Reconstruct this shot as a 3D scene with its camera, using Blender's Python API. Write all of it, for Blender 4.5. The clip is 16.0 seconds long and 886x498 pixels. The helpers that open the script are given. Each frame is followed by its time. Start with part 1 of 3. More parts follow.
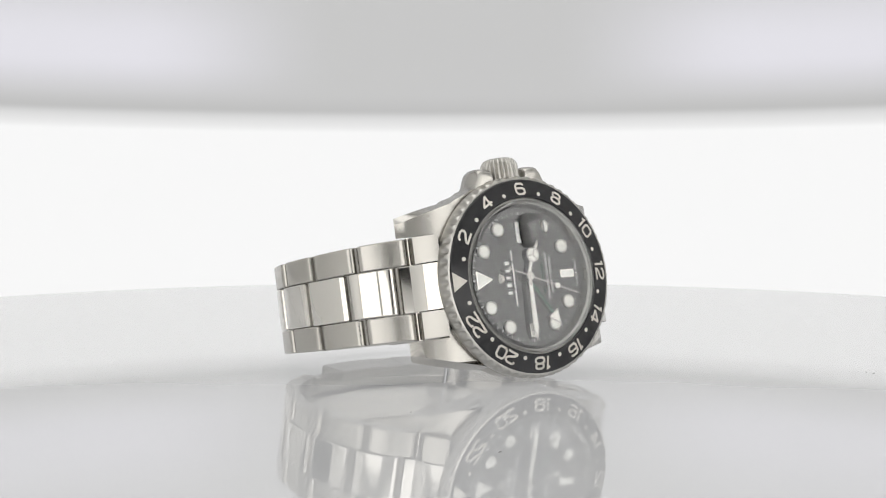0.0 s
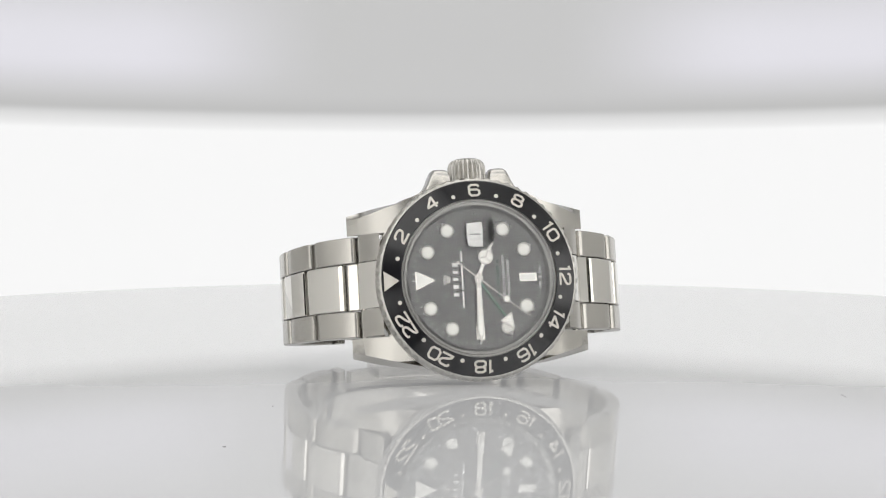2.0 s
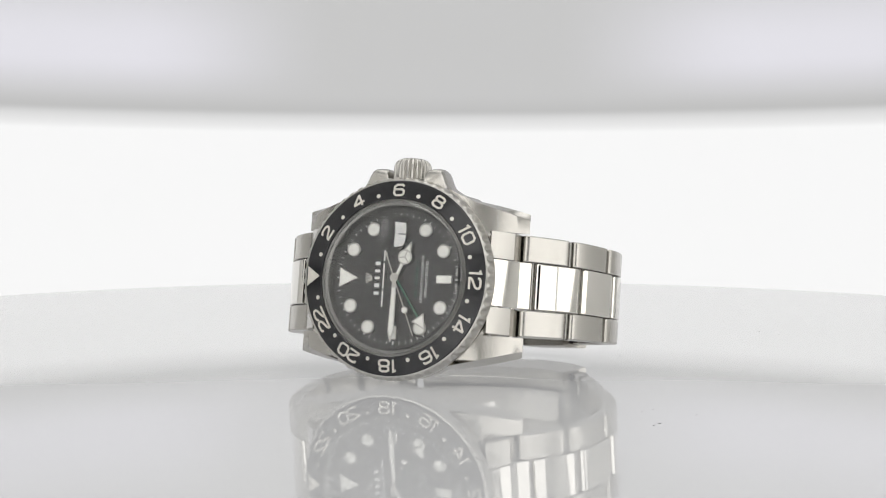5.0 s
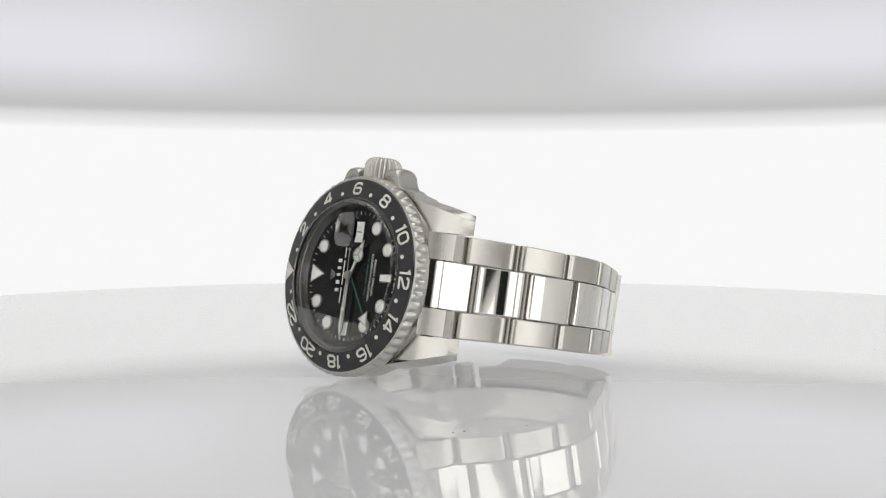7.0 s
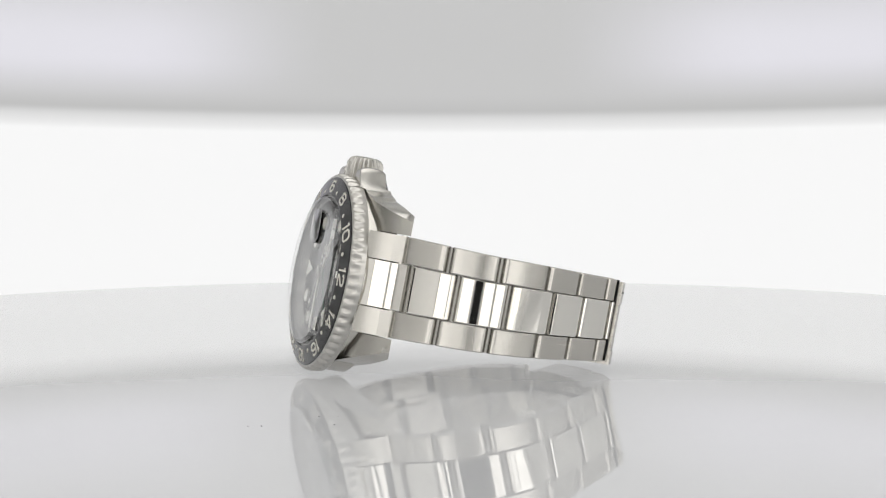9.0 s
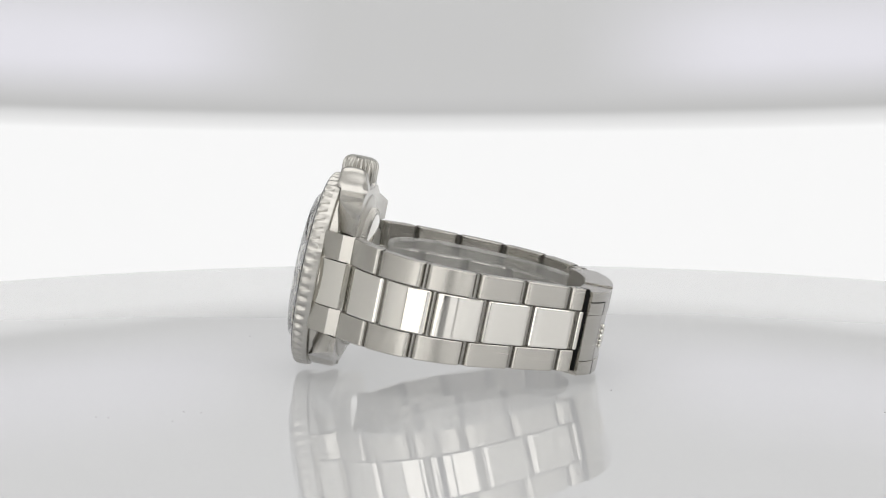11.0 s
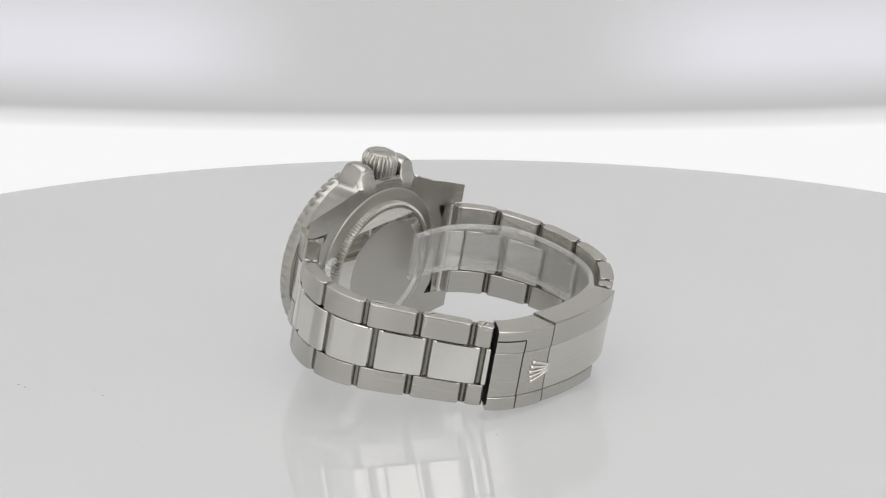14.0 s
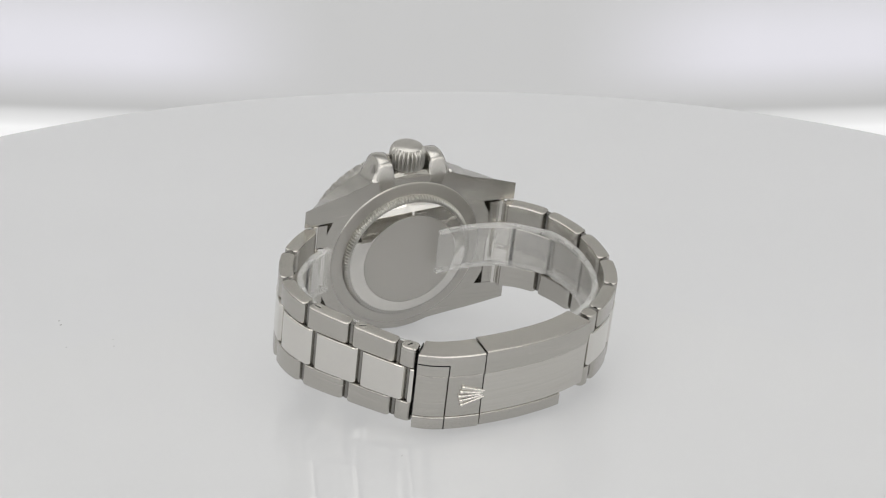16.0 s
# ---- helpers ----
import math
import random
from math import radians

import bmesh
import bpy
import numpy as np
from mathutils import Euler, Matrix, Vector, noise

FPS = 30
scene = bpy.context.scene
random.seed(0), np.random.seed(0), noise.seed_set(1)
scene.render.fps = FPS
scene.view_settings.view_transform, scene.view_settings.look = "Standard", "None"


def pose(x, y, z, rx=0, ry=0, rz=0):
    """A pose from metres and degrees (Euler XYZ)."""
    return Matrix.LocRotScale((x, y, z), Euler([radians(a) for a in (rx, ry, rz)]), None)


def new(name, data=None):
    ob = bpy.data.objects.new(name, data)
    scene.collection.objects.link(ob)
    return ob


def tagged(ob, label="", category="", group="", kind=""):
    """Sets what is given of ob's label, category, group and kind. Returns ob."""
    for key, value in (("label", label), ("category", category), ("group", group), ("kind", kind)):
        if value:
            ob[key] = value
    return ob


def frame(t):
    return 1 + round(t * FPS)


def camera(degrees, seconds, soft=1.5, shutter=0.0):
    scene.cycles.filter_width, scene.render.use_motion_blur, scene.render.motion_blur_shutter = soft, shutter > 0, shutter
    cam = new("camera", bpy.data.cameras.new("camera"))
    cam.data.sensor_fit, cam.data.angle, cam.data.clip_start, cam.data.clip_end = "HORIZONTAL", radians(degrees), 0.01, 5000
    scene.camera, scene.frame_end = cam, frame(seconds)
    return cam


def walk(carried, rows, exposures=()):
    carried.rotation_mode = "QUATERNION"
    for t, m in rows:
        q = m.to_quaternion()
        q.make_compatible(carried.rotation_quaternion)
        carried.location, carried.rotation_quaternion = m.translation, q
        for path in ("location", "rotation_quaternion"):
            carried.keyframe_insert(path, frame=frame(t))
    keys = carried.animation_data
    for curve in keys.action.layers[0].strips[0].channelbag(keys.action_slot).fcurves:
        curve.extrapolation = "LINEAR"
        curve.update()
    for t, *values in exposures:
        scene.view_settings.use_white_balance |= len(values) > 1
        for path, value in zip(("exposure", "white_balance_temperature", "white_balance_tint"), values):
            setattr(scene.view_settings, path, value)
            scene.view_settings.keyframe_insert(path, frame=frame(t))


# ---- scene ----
# ---- camera: on a swinging arm whose axis runs through the middle of the turntable ----
LENS, ARM, AXIS_H, AXIS_Y, TIP = 19.669, 0.5261, 0.0084, 0.0018, 1.737


def arm(e):
    """The arm's turn at e degrees of elevation, about its axis over the turntable."""
    return pose(0, AXIS_Y, AXIS_H, -e, 0, 0)


ELEVATION = [(0, 6.24), (4.2, 6.33), (9.2, 6.4), (9.9, 6.42), (10.3, 6.55), (10.7, 7.15), (11.1, 8.05), (11.5, 9.22), (12, 10.8), (12.5, 12.34),
             (13, 13.8), (13.5, 15.27), (14, 16.72), (14.5, 18.14), (15, 19.59), (15.5, 21.06), (16, 22.57)]
cam = camera(LENS, 16.0, soft=1.15)
walk(cam, [(t, arm(e) @ pose(-0.0005, -ARM, 0, 90 + TIP, 0, 0)) for t, e in ELEVATION])

# ---- world and lights ----
world = bpy.data.worlds.new("world")
scene.world = world
world.use_nodes = True
world.node_tree.nodes["Background"].inputs[0].default_value = (1.0, 0.99, 0.97, 1)
world.node_tree.nodes["Background"].inputs[1].default_value = 0.05


# ---- materials ----
def nodes(name):
    m = bpy.data.materials.new(name)
    m.use_nodes = True
    nt = m.node_tree
    return m, nt, nt.nodes["Principled BSDF"]


def link(nt, a, b):
    nt.links.new(a, b)


def noise_tex(nt, scale, detail=4.0, stretch=(1, 1, 1)):
    co = nt.nodes.new("ShaderNodeTexCoord")
    mp = nt.nodes.new("ShaderNodeMapping")
    mp.inputs["Scale"].default_value = stretch
    n = nt.nodes.new("ShaderNodeTexNoise")
    n.inputs["Scale"].default_value, n.inputs["Detail"].default_value = scale, detail
    link(nt, co.outputs["Object"], mp.inputs["Vector"])
    link(nt, mp.outputs["Vector"], n.inputs["Vector"])
    return n.outputs["Fac"]


def ramp(nt, fac, stops):
    r = nt.nodes.new("ShaderNodeValToRGB")
    while len(r.color_ramp.elements) < len(stops):
        r.color_ramp.elements.new(0.5)
    for el, (pos, c) in zip(r.color_ramp.elements, stops):
        el.position, el.color = pos, (c, c, c, 1) if isinstance(c, (int, float)) else (*c, 1)
    link(nt, fac, r.inputs["Fac"])
    return r.outputs["Color"]


def bump(nt, bsdf, fac, strength, distance):
    b = nt.nodes.new("ShaderNodeBump")
    b.inputs["Strength"].default_value, b.inputs["Distance"].default_value = strength, distance
    link(nt, fac, b.inputs["Height"])
    link(nt, b.outputs["Normal"], bsdf.inputs["Normal"])


def plain(name, color, rough=0.5, metal=0.0, spec=0.5, grain=0.06, coat=0.0):
    """A material with a slight grain in colour and gloss."""
    m, nt, b = nodes(name)
    b.inputs["Metallic"].default_value, b.inputs["Specular IOR Level"].default_value = metal, spec
    b.inputs["Coat Weight"].default_value = coat
    b.inputs["Coat Roughness"].default_value = 0.02
    f = noise_tex(nt, 900, 3)
    lo, hi = [tuple(min(1, c * k) for c in color) for k in (1 - grain, 1 + grain)]
    link(nt, ramp(nt, f, [(0.3, lo), (0.7, hi)]), b.inputs["Base Color"])
    link(nt, ramp(nt, noise_tex(nt, 250, 3), [(0.3, rough * (0.8 + 0.16 * metal)), (0.7, min(1.0, rough * (1.2 - 0.16 * metal)))]), b.inputs["Roughness"])
    return m


def brushed(name, stretch, rough=0.3, color=(0.507, 0.491, 0.457)):
    """Satin-brushed steel; stretch sets the run of the fine lines."""
    m, nt, b = nodes(name)
    b.inputs["Metallic"].default_value = 1
    f = noise_tex(nt, 1000, 3, stretch)
    lo, hi = [tuple(c * k for c in color) for k in (0.955, 1.045)]
    link(nt, ramp(nt, f, [(0.3, lo), (0.7, hi)]), b.inputs["Base Color"])
    link(nt, ramp(nt, f, [(0.25, rough * 0.92), (0.75, rough * 1.1)]), b.inputs["Roughness"])
    bump(nt, b, f, 0.025, 0.00002)
    return m


def clear(name, tint, rough, head_on):
    """A clear sheet: see-through, with a gloss that grows from its head-on share to the grazing side."""
    m, nt, b = nodes(name)
    nt.nodes.remove(b)
    out = nt.nodes["Material Output"]
    lw, up, ma = nt.nodes.new("ShaderNodeLayerWeight"), nt.nodes.new("ShaderNodeMath"), nt.nodes.new("ShaderNodeMath")
    lw.inputs["Blend"].default_value = 0.5
    up.operation, ma.operation = "POWER", "MULTIPLY_ADD"
    up.inputs[1].default_value, ma.inputs[1].default_value, ma.inputs[2].default_value = 3.6, 1 - head_on, head_on
    link(nt, lw.outputs["Facing"], up.inputs[0])
    link(nt, up.outputs[0], ma.inputs[0])
    tr, gl, mix = (nt.nodes.new("ShaderNode" + k) for k in ("BsdfTransparent", "BsdfGlossy", "MixShader"))
    tr.inputs["Color"].default_value = (*tint, 1)
    gl.inputs["Roughness"].default_value = rough
    link(nt, ma.outputs[0], mix.inputs[0])
    link(nt, tr.outputs[0], mix.inputs[1])
    link(nt, gl.outputs[0], mix.inputs[2])
    link(nt, mix.outputs[0], out.inputs["Surface"])
    return m


def coated(name, tint, ior):
    """Glass with an anti-glare coat: it bends light and mirrors little."""
    m, nt, b = nodes(name)
    nt.nodes.remove(b)
    rf, gl, mix = (nt.nodes.new("ShaderNode" + k) for k in ("BsdfRefraction", "BsdfGlossy", "MixShader"))
    rf.inputs["Color"].default_value, rf.inputs["IOR"].default_value, rf.inputs["Roughness"].default_value = (*tint, 1), ior, 0.0
    gl.inputs["Roughness"].default_value = 0.02
    lw, up = nt.nodes.new("ShaderNodeLayerWeight"), nt.nodes.new("ShaderNodeMath")
    lw.inputs["Blend"].default_value, up.operation, up.inputs[1].default_value = 0.5, "POWER", 2.4
    link(nt, lw.outputs["Facing"], up.inputs[0])
    link(nt, up.outputs[0], mix.inputs[0])
    link(nt, rf.outputs[0], mix.inputs[1])
    link(nt, gl.outputs[0], mix.inputs[2])
    link(nt, mix.outputs[0], nt.nodes["Material Output"].inputs["Surface"])
    return m


def milky(name, share):
    """Slightly cloudy clear plastic: mostly see-through, with a soft sheen."""
    m, nt, b = nodes(name)
    b.inputs["Base Color"].default_value = (0.80, 0.80, 0.785, 1)
    b.inputs["Roughness"].default_value = 0.22
    tr, mix = nt.nodes.new("ShaderNodeBsdfTransparent"), nt.nodes.new("ShaderNodeMixShader")
    link(nt, ramp(nt, noise_tex(nt, 120, 3), [(0.3, share * 0.8), (0.7, share * 1.2)]), mix.inputs[0])
    link(nt, tr.outputs[0], mix.inputs[1])
    link(nt, b.outputs[0], mix.inputs[2])
    link(nt, mix.outputs[0], nt.nodes["Material Output"].inputs["Surface"])
    return m


def glow(name, color, strength):
    m, nt, b = nodes(name)
    b.inputs["Base Color"].default_value = (0.8, 0.8, 0.8, 1)
    b.inputs["Emission Color"].default_value = (*color, 1)
    b.inputs["Emission Strength"].default_value = strength
    return m


BRUSH_LINK = brushed("brushed_steel_link", (0.06, 7, 0.06), 0.25)
BRUSH_CASE = brushed("brushed_steel_case", (0.06, 7, 0.06), 0.25)
BRUSH_BACK = brushed("brushed_steel_back", (6, 6, 6), 0.33)
FLANK = plain("flank_steel", (0.50, 0.488, 0.462), 0.25, 1.0, grain=0.02)
POLISH = plain("polished_steel", (0.71, 0.693, 0.655), 0.05, 1.0, grain=0.006)
SATIN = brushed("satin_clasp_strip", (0.06, 7, 0.06), 0.18, (0.60, 0.583, 0.545))
BEZEL_STEEL = plain("bezel_steel", (0.50, 0.488, 0.46), 0.3, 1.0, grain=0.03)
CERAMIC = plain("black_ceramic", (0.012, 0.012, 0.014), 0.12, 0.0, 0.5)
ENGRAVE = plain("platinum_numerals", (0.60, 0.575, 0.52), 0.45, 0.0, 0.5)
HAND = plain("satin_white_gold", (0.50, 0.485, 0.455), 0.30, 1.0, grain=0.02)
DIAL = plain("black_lacquer", (0.010, 0.010, 0.0105), 0.16, 0.0, 0.5)
LUME = plain("pale_lume", (0.82, 0.82, 0.77), 0.6)
PRINT = plain("white_print", (0.75, 0.75, 0.73), 0.6)
GREEN_PRINT = plain("green_print", (0.008, 0.05, 0.032), 0.5)
GREEN = plain("green_lacquer", (0.015, 0.13, 0.075), 0.35)
PAPER = plain("date_disc", (0.86, 0.86, 0.84), 0.6)
INK = plain("black_ink", (0.01, 0.01, 0.01), 0.5)
DARK = plain("dark_gap", (0.012, 0.012, 0.012), 0.9, 0.0, 0.15)
# hinge steel darkened: the link gaps' shade is put into its colour
GAP_STEEL = plain("shaded_hinge_steel", (0.25, 0.243, 0.228), 0.24, 1.0, grain=0.03)
RING = plain("inner_ring_steel", (0.19, 0.188, 0.18), 0.22, 1.0, grain=0.04)
CRYSTAL = clear("sapphire", (1.0, 1.0, 1.0), 0.0, 0.085)
LENSGLASS = coated("magnifier_glass", (0.985, 0.985, 0.985), 1.6)
CUFF = milky("clear_plastic", 0.145)
RIM = milky("clear_plastic_rim", 0.30)
DUST = plain("grey_dust", (0.22, 0.22, 0.21), 0.9)
WALL = plain("white_matt_wall", (0.82, 0.82, 0.81), 0.8, grain=0.02)
BLACK = plain("black_cloth", (0.012, 0.012, 0.012), 0.9)
LED = glow("lamp_diffuser", (1.0, 0.985, 0.965), 1.28)
LED_FRONT = glow("added_front_lamp_diffuser", (1.0, 0.985, 0.965), 1.25)


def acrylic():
    """White gloss acrylic with faint smears in the gloss, and a glow added to weaken shadows on it."""
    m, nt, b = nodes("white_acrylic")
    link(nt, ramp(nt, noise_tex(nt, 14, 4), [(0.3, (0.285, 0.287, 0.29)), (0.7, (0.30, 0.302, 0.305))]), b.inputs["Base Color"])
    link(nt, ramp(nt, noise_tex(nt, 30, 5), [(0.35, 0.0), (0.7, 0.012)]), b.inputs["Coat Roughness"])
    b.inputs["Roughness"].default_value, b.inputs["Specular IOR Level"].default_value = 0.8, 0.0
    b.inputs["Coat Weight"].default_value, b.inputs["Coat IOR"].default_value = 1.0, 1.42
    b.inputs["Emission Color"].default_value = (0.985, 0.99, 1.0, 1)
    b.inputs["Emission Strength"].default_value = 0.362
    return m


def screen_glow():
    """A bright band below, a dim field above it with two lilac patches to both sides, all painted into the glow."""
    m, nt, b = nodes("painted_glow_screen")
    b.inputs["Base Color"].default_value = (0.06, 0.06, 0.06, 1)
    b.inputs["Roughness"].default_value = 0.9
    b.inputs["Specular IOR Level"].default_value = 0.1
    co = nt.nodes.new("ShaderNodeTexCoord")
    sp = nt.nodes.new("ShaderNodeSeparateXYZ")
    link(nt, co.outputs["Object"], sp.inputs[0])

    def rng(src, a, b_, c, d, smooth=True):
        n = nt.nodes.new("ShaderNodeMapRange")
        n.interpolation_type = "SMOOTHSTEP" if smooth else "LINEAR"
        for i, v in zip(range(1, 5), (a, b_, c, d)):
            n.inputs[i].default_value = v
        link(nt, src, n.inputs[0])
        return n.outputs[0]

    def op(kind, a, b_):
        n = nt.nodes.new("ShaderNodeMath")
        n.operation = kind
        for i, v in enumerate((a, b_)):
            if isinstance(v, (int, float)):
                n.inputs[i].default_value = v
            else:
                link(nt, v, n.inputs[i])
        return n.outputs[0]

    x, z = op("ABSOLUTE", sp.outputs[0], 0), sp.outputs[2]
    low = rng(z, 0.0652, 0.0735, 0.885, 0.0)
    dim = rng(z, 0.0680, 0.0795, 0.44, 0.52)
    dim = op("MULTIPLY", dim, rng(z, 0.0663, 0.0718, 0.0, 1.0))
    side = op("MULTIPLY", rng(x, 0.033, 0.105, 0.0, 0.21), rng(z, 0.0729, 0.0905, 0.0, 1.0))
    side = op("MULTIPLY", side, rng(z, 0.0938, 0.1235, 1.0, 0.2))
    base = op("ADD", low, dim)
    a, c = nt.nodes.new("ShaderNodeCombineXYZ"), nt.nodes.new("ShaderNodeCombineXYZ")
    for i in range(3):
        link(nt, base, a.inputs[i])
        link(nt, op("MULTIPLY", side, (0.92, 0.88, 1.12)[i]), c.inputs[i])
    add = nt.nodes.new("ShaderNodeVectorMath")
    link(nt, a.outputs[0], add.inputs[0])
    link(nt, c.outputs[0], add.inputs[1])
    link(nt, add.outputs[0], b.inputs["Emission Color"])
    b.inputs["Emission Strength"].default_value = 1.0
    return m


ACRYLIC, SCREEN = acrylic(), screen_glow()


# ---- mesh helpers ----
MM = 0.001


def finish(bm, smooth=35):
    bmesh.ops.recalc_face_normals(bm, faces=bm.faces)
    for f in bm.faces:
        f.smooth = True
    for e in bm.edges:
        if len(e.link_faces) == 2 and e.calc_face_angle(0) > radians(smooth):
            e.smooth = False


def part(name, bm, material, parent, label="", m=None, smooth=19, scale=MM):
    """Links a bmesh, drawn in millimetres, as one mesh object under a thing or a part."""
    finish(bm, smooth)
    me = bpy.data.meshes.new(name)
    if scale != 1:
        bmesh.ops.scale(bm, vec=(scale,) * 3, verts=bm.verts)
    bm.to_mesh(me)
    bm.free()
    me.materials.append(material)
    ob = new(name, me)
    if parent:
        ob.parent = parent
    if m is not None:
        ob.matrix_basis = m
    return tagged(ob, label)


def lathe(profile, n=96, wobble=None, closed=False):
    """A turned solid: rows of (radius, height). wobble(i, j) changes a radius."""
    bm = bmesh.new()
    rings = []
    for j, (r, w) in enumerate(profile):
        if r < 1e-6:
            rings.append([bm.verts.new((0, 0, w))] * n)
        else:
            ring = []
            for i in range(n):
                a = 2 * math.pi * i / n
                q = r + (wobble(i, j) if wobble else 0)
                ring.append(bm.verts.new((q * math.cos(a), q * math.sin(a), w)))
            rings.append(ring)
    pairs = list(zip(rings, rings[1:]))
    if closed:
        pairs.append((rings[-1], rings[0]))
    for a, b in pairs:
        for i in range(n):
            k = (i + 1) % n
            vs = []
            for v in (a[i], a[k], b[k], b[i]):
                if v not in vs:
                    vs.append(v)
            if len(vs) > 2:
                bm.faces.new(vs)
    return bm


def prism(points, w0, w1, bevel=0.0, bm=None):
    """A solid from an outline (x, y) between two heights."""
    out = bm or bmesh.new()
    lo = [out.verts.new((x, y, w0)) for x, y in points]
    hi = [out.verts.new((x, y, w1)) for x, y in points]
    faces = [out.faces.new(lo[::-1]), out.faces.new(hi)]
    n = len(points)
    for i in range(n):
        faces.append(out.faces.new((lo[i], lo[(i + 1) % n], hi[(i + 1) % n], hi[i])))
    if bevel:
        es = list({e for e in faces[1].edges})
        bmesh.ops.bevel(out, geom=es, offset=bevel, segments=2, affect="EDGES", profile=0.5)
    return out


def disc(r, n=32):
    return [(r * math.cos(2 * math.pi * i / n), r * math.sin(2 * math.pi * i / n)) for i in range(n)]


def moved(bm, x=0, y=0, z=0, turn=0):
    bmesh.ops.transform(bm, matrix=pose(x, y, z, 0, 0, turn), verts=bm.verts)
    return bm


def letters(text, size, w, depth=0.08, squeeze=1.0):
    """Raised writing in the built-in font, centred on the origin."""
    cu = bpy.data.curves.new("writing", "FONT")
    cu.body, cu.size, cu.extrude, cu.resolution_u = text, size, depth / 2, 3
    cu.align_x, cu.align_y = "CENTER", "CENTER"
    ob = bpy.data.objects.new("writing", cu)
    bm = bmesh.new()
    bm.from_mesh(ob.to_mesh())
    ob.to_mesh_clear()
    bpy.data.objects.remove(ob)
    bpy.data.curves.remove(cu)
    xs, ys = [v.co.x for v in bm.verts], [v.co.y for v in bm.verts]
    cx, cy = (min(xs) + max(xs)) / 2, (min(ys) + max(ys)) / 2
    for v in bm.verts:
        v.co = Vector(((v.co.x - cx) * squeeze, v.co.y - cy, v.co.z + w))
    return bm


# ---- the light cabinet ----
def slab(name, size, at, material, label="", category="wall"):
    bm = bmesh.new()
    bmesh.ops.create_cube(bm, size=1)
    bmesh.ops.scale(bm, vec=size, verts=bm.verts)
    ob = part(name, bm, material, None, scale=1)
    ob.location = at
    return tagged(ob, label, category, kind="structure")


def cabinet():
    """Unseen white walls all round, openings with black cloth added to darken the crystal's reflections, and the dark
    slot in which the lens rides.
    """
    w, t, y0 = 0.62, 0.02, 0.68
    top, foot, slot = 0.70, -0.40, 0.04
    f0, f1, fx0, fx1 = 0.17, 0.30, -0.20, 0.17
    s0, s1, sy0, sy1 = 0.105, 0.175, -0.16, 0.22

    def wall(name, x0, x1, ya, yb, za, zb, mat=WALL, label="matt white inner wall of light cabinet"):
        slab(name, (x1 - x0, yb - ya, zb - za), ((x0 + x1) / 2, (ya + yb) / 2, (za + zb) / 2), mat, label)
    wall("wall_left", -w - t, -w, -y0, y0, foot, s0)
    wall("wall_left", -w - t, -w, -y0, y0, s1, top)
    wall("wall_left", -w - t, -w, -y0, sy0, s0, s1)
    wall("wall_left", -w - t, -w, sy1, y0, s0, s1)
    wall("wall_right", w, w + t, -y0, y0, foot, top)
    wall("wall_back", -w, w, y0 - t, y0, foot, top)
    wall("wall_front", -w, -slot, -y0, -y0 + t, foot, f0)
    wall("wall_front", slot, w, -y0, -y0 + t, foot, f0)
    wall("wall_front", -w, w, -y0, -y0 + t, f1, top)
    wall("wall_front", fx1, w, -y0, -y0 + t, f0, f1)
    wall("wall_front", -w, fx0, -y0, -y0 + t, f0, f1)
    # black cloth, out of view, put where the crystal should mirror something dark
    cloth_label = "unseen black cloth added to darken the crystal's reflections"
    wall("reflection_cloth_side", -w - 3 * t, -w - 2 * t, sy0 - t, sy1 + t, s0 - t, s1 + t, BLACK, cloth_label)
    wall("reflection_cloth_front", fx0 - t, fx1 + t, -y0 - 2 * t, -y0 - t, foot, f1 + t, BLACK, cloth_label)
    slab("ceiling", (2 * w + 2 * t, 2 * y0, t), (0, 0, top + t / 2), WALL, "matt white ceiling of light cabinet", "ceiling")
    slab("floor", (2 * w + 2 * t, 2 * y0, t), (0, 0, foot - t / 2), WALL, "matt white floor of light cabinet", "floor")


def lamp_panel(name, m, sx, sy, label, light=LED):
    """A flat lamp: a frame with a glowing diffuser in it."""
    root = tagged(new("lamp_panel"), label, "lamp panel", "lamp panels of the cabinet")
    root.matrix_basis = m
    bm = bmesh.new()
    bmesh.ops.create_cube(bm, size=1)
    bmesh.ops.scale(bm, vec=(sx + 0.02, sy + 0.02, 0.012), verts=bm.verts)
    part("frame", bm, WALL, root, scale=1)
    bm = prism([(-sx / 2, -sy / 2), (sx / 2, -sy / 2), (sx / 2, sy / 2), (-sx / 2, sy / 2)], 0.0062, 0.010)
    part("diffuser", bm, light, root, "glowing white diffuser", scale=1)


cabinet()
lamp_panel("lamp_panel", pose(0, -0.02, 0.688, 180, 0, 0), 0.7, 0.7, "square white lamp panel under the cabinet's ceiling")
# unseen lamp, added so the crystal mirrors a grey veil
lamp_panel("lamp_panel", pose(0.605, -0.36, 0.2, 0, -90, 0), 0.2, 0.46, "narrow unseen lamp panel added to lighten the crystal's reflection")
# unseen lamps, added to brighten the dial's markers and the steel's reflections
for x, z, wide, high in ((-0.41, 0.08, 0.38, 0.46), (-0.125, 0.0, 0.13, 0.30), (0.4, 0.08, 0.42, 0.46), (0.11, 0.0, 0.10, 0.30), (-0.02, 0.49, 1.0, 0.30)):
    lamp_panel("lamp_panel", pose(x, -0.648, z, -90, 0, 0), wide, high, "unseen lamp panel added to brighten the dial from the front", LED_FRONT)


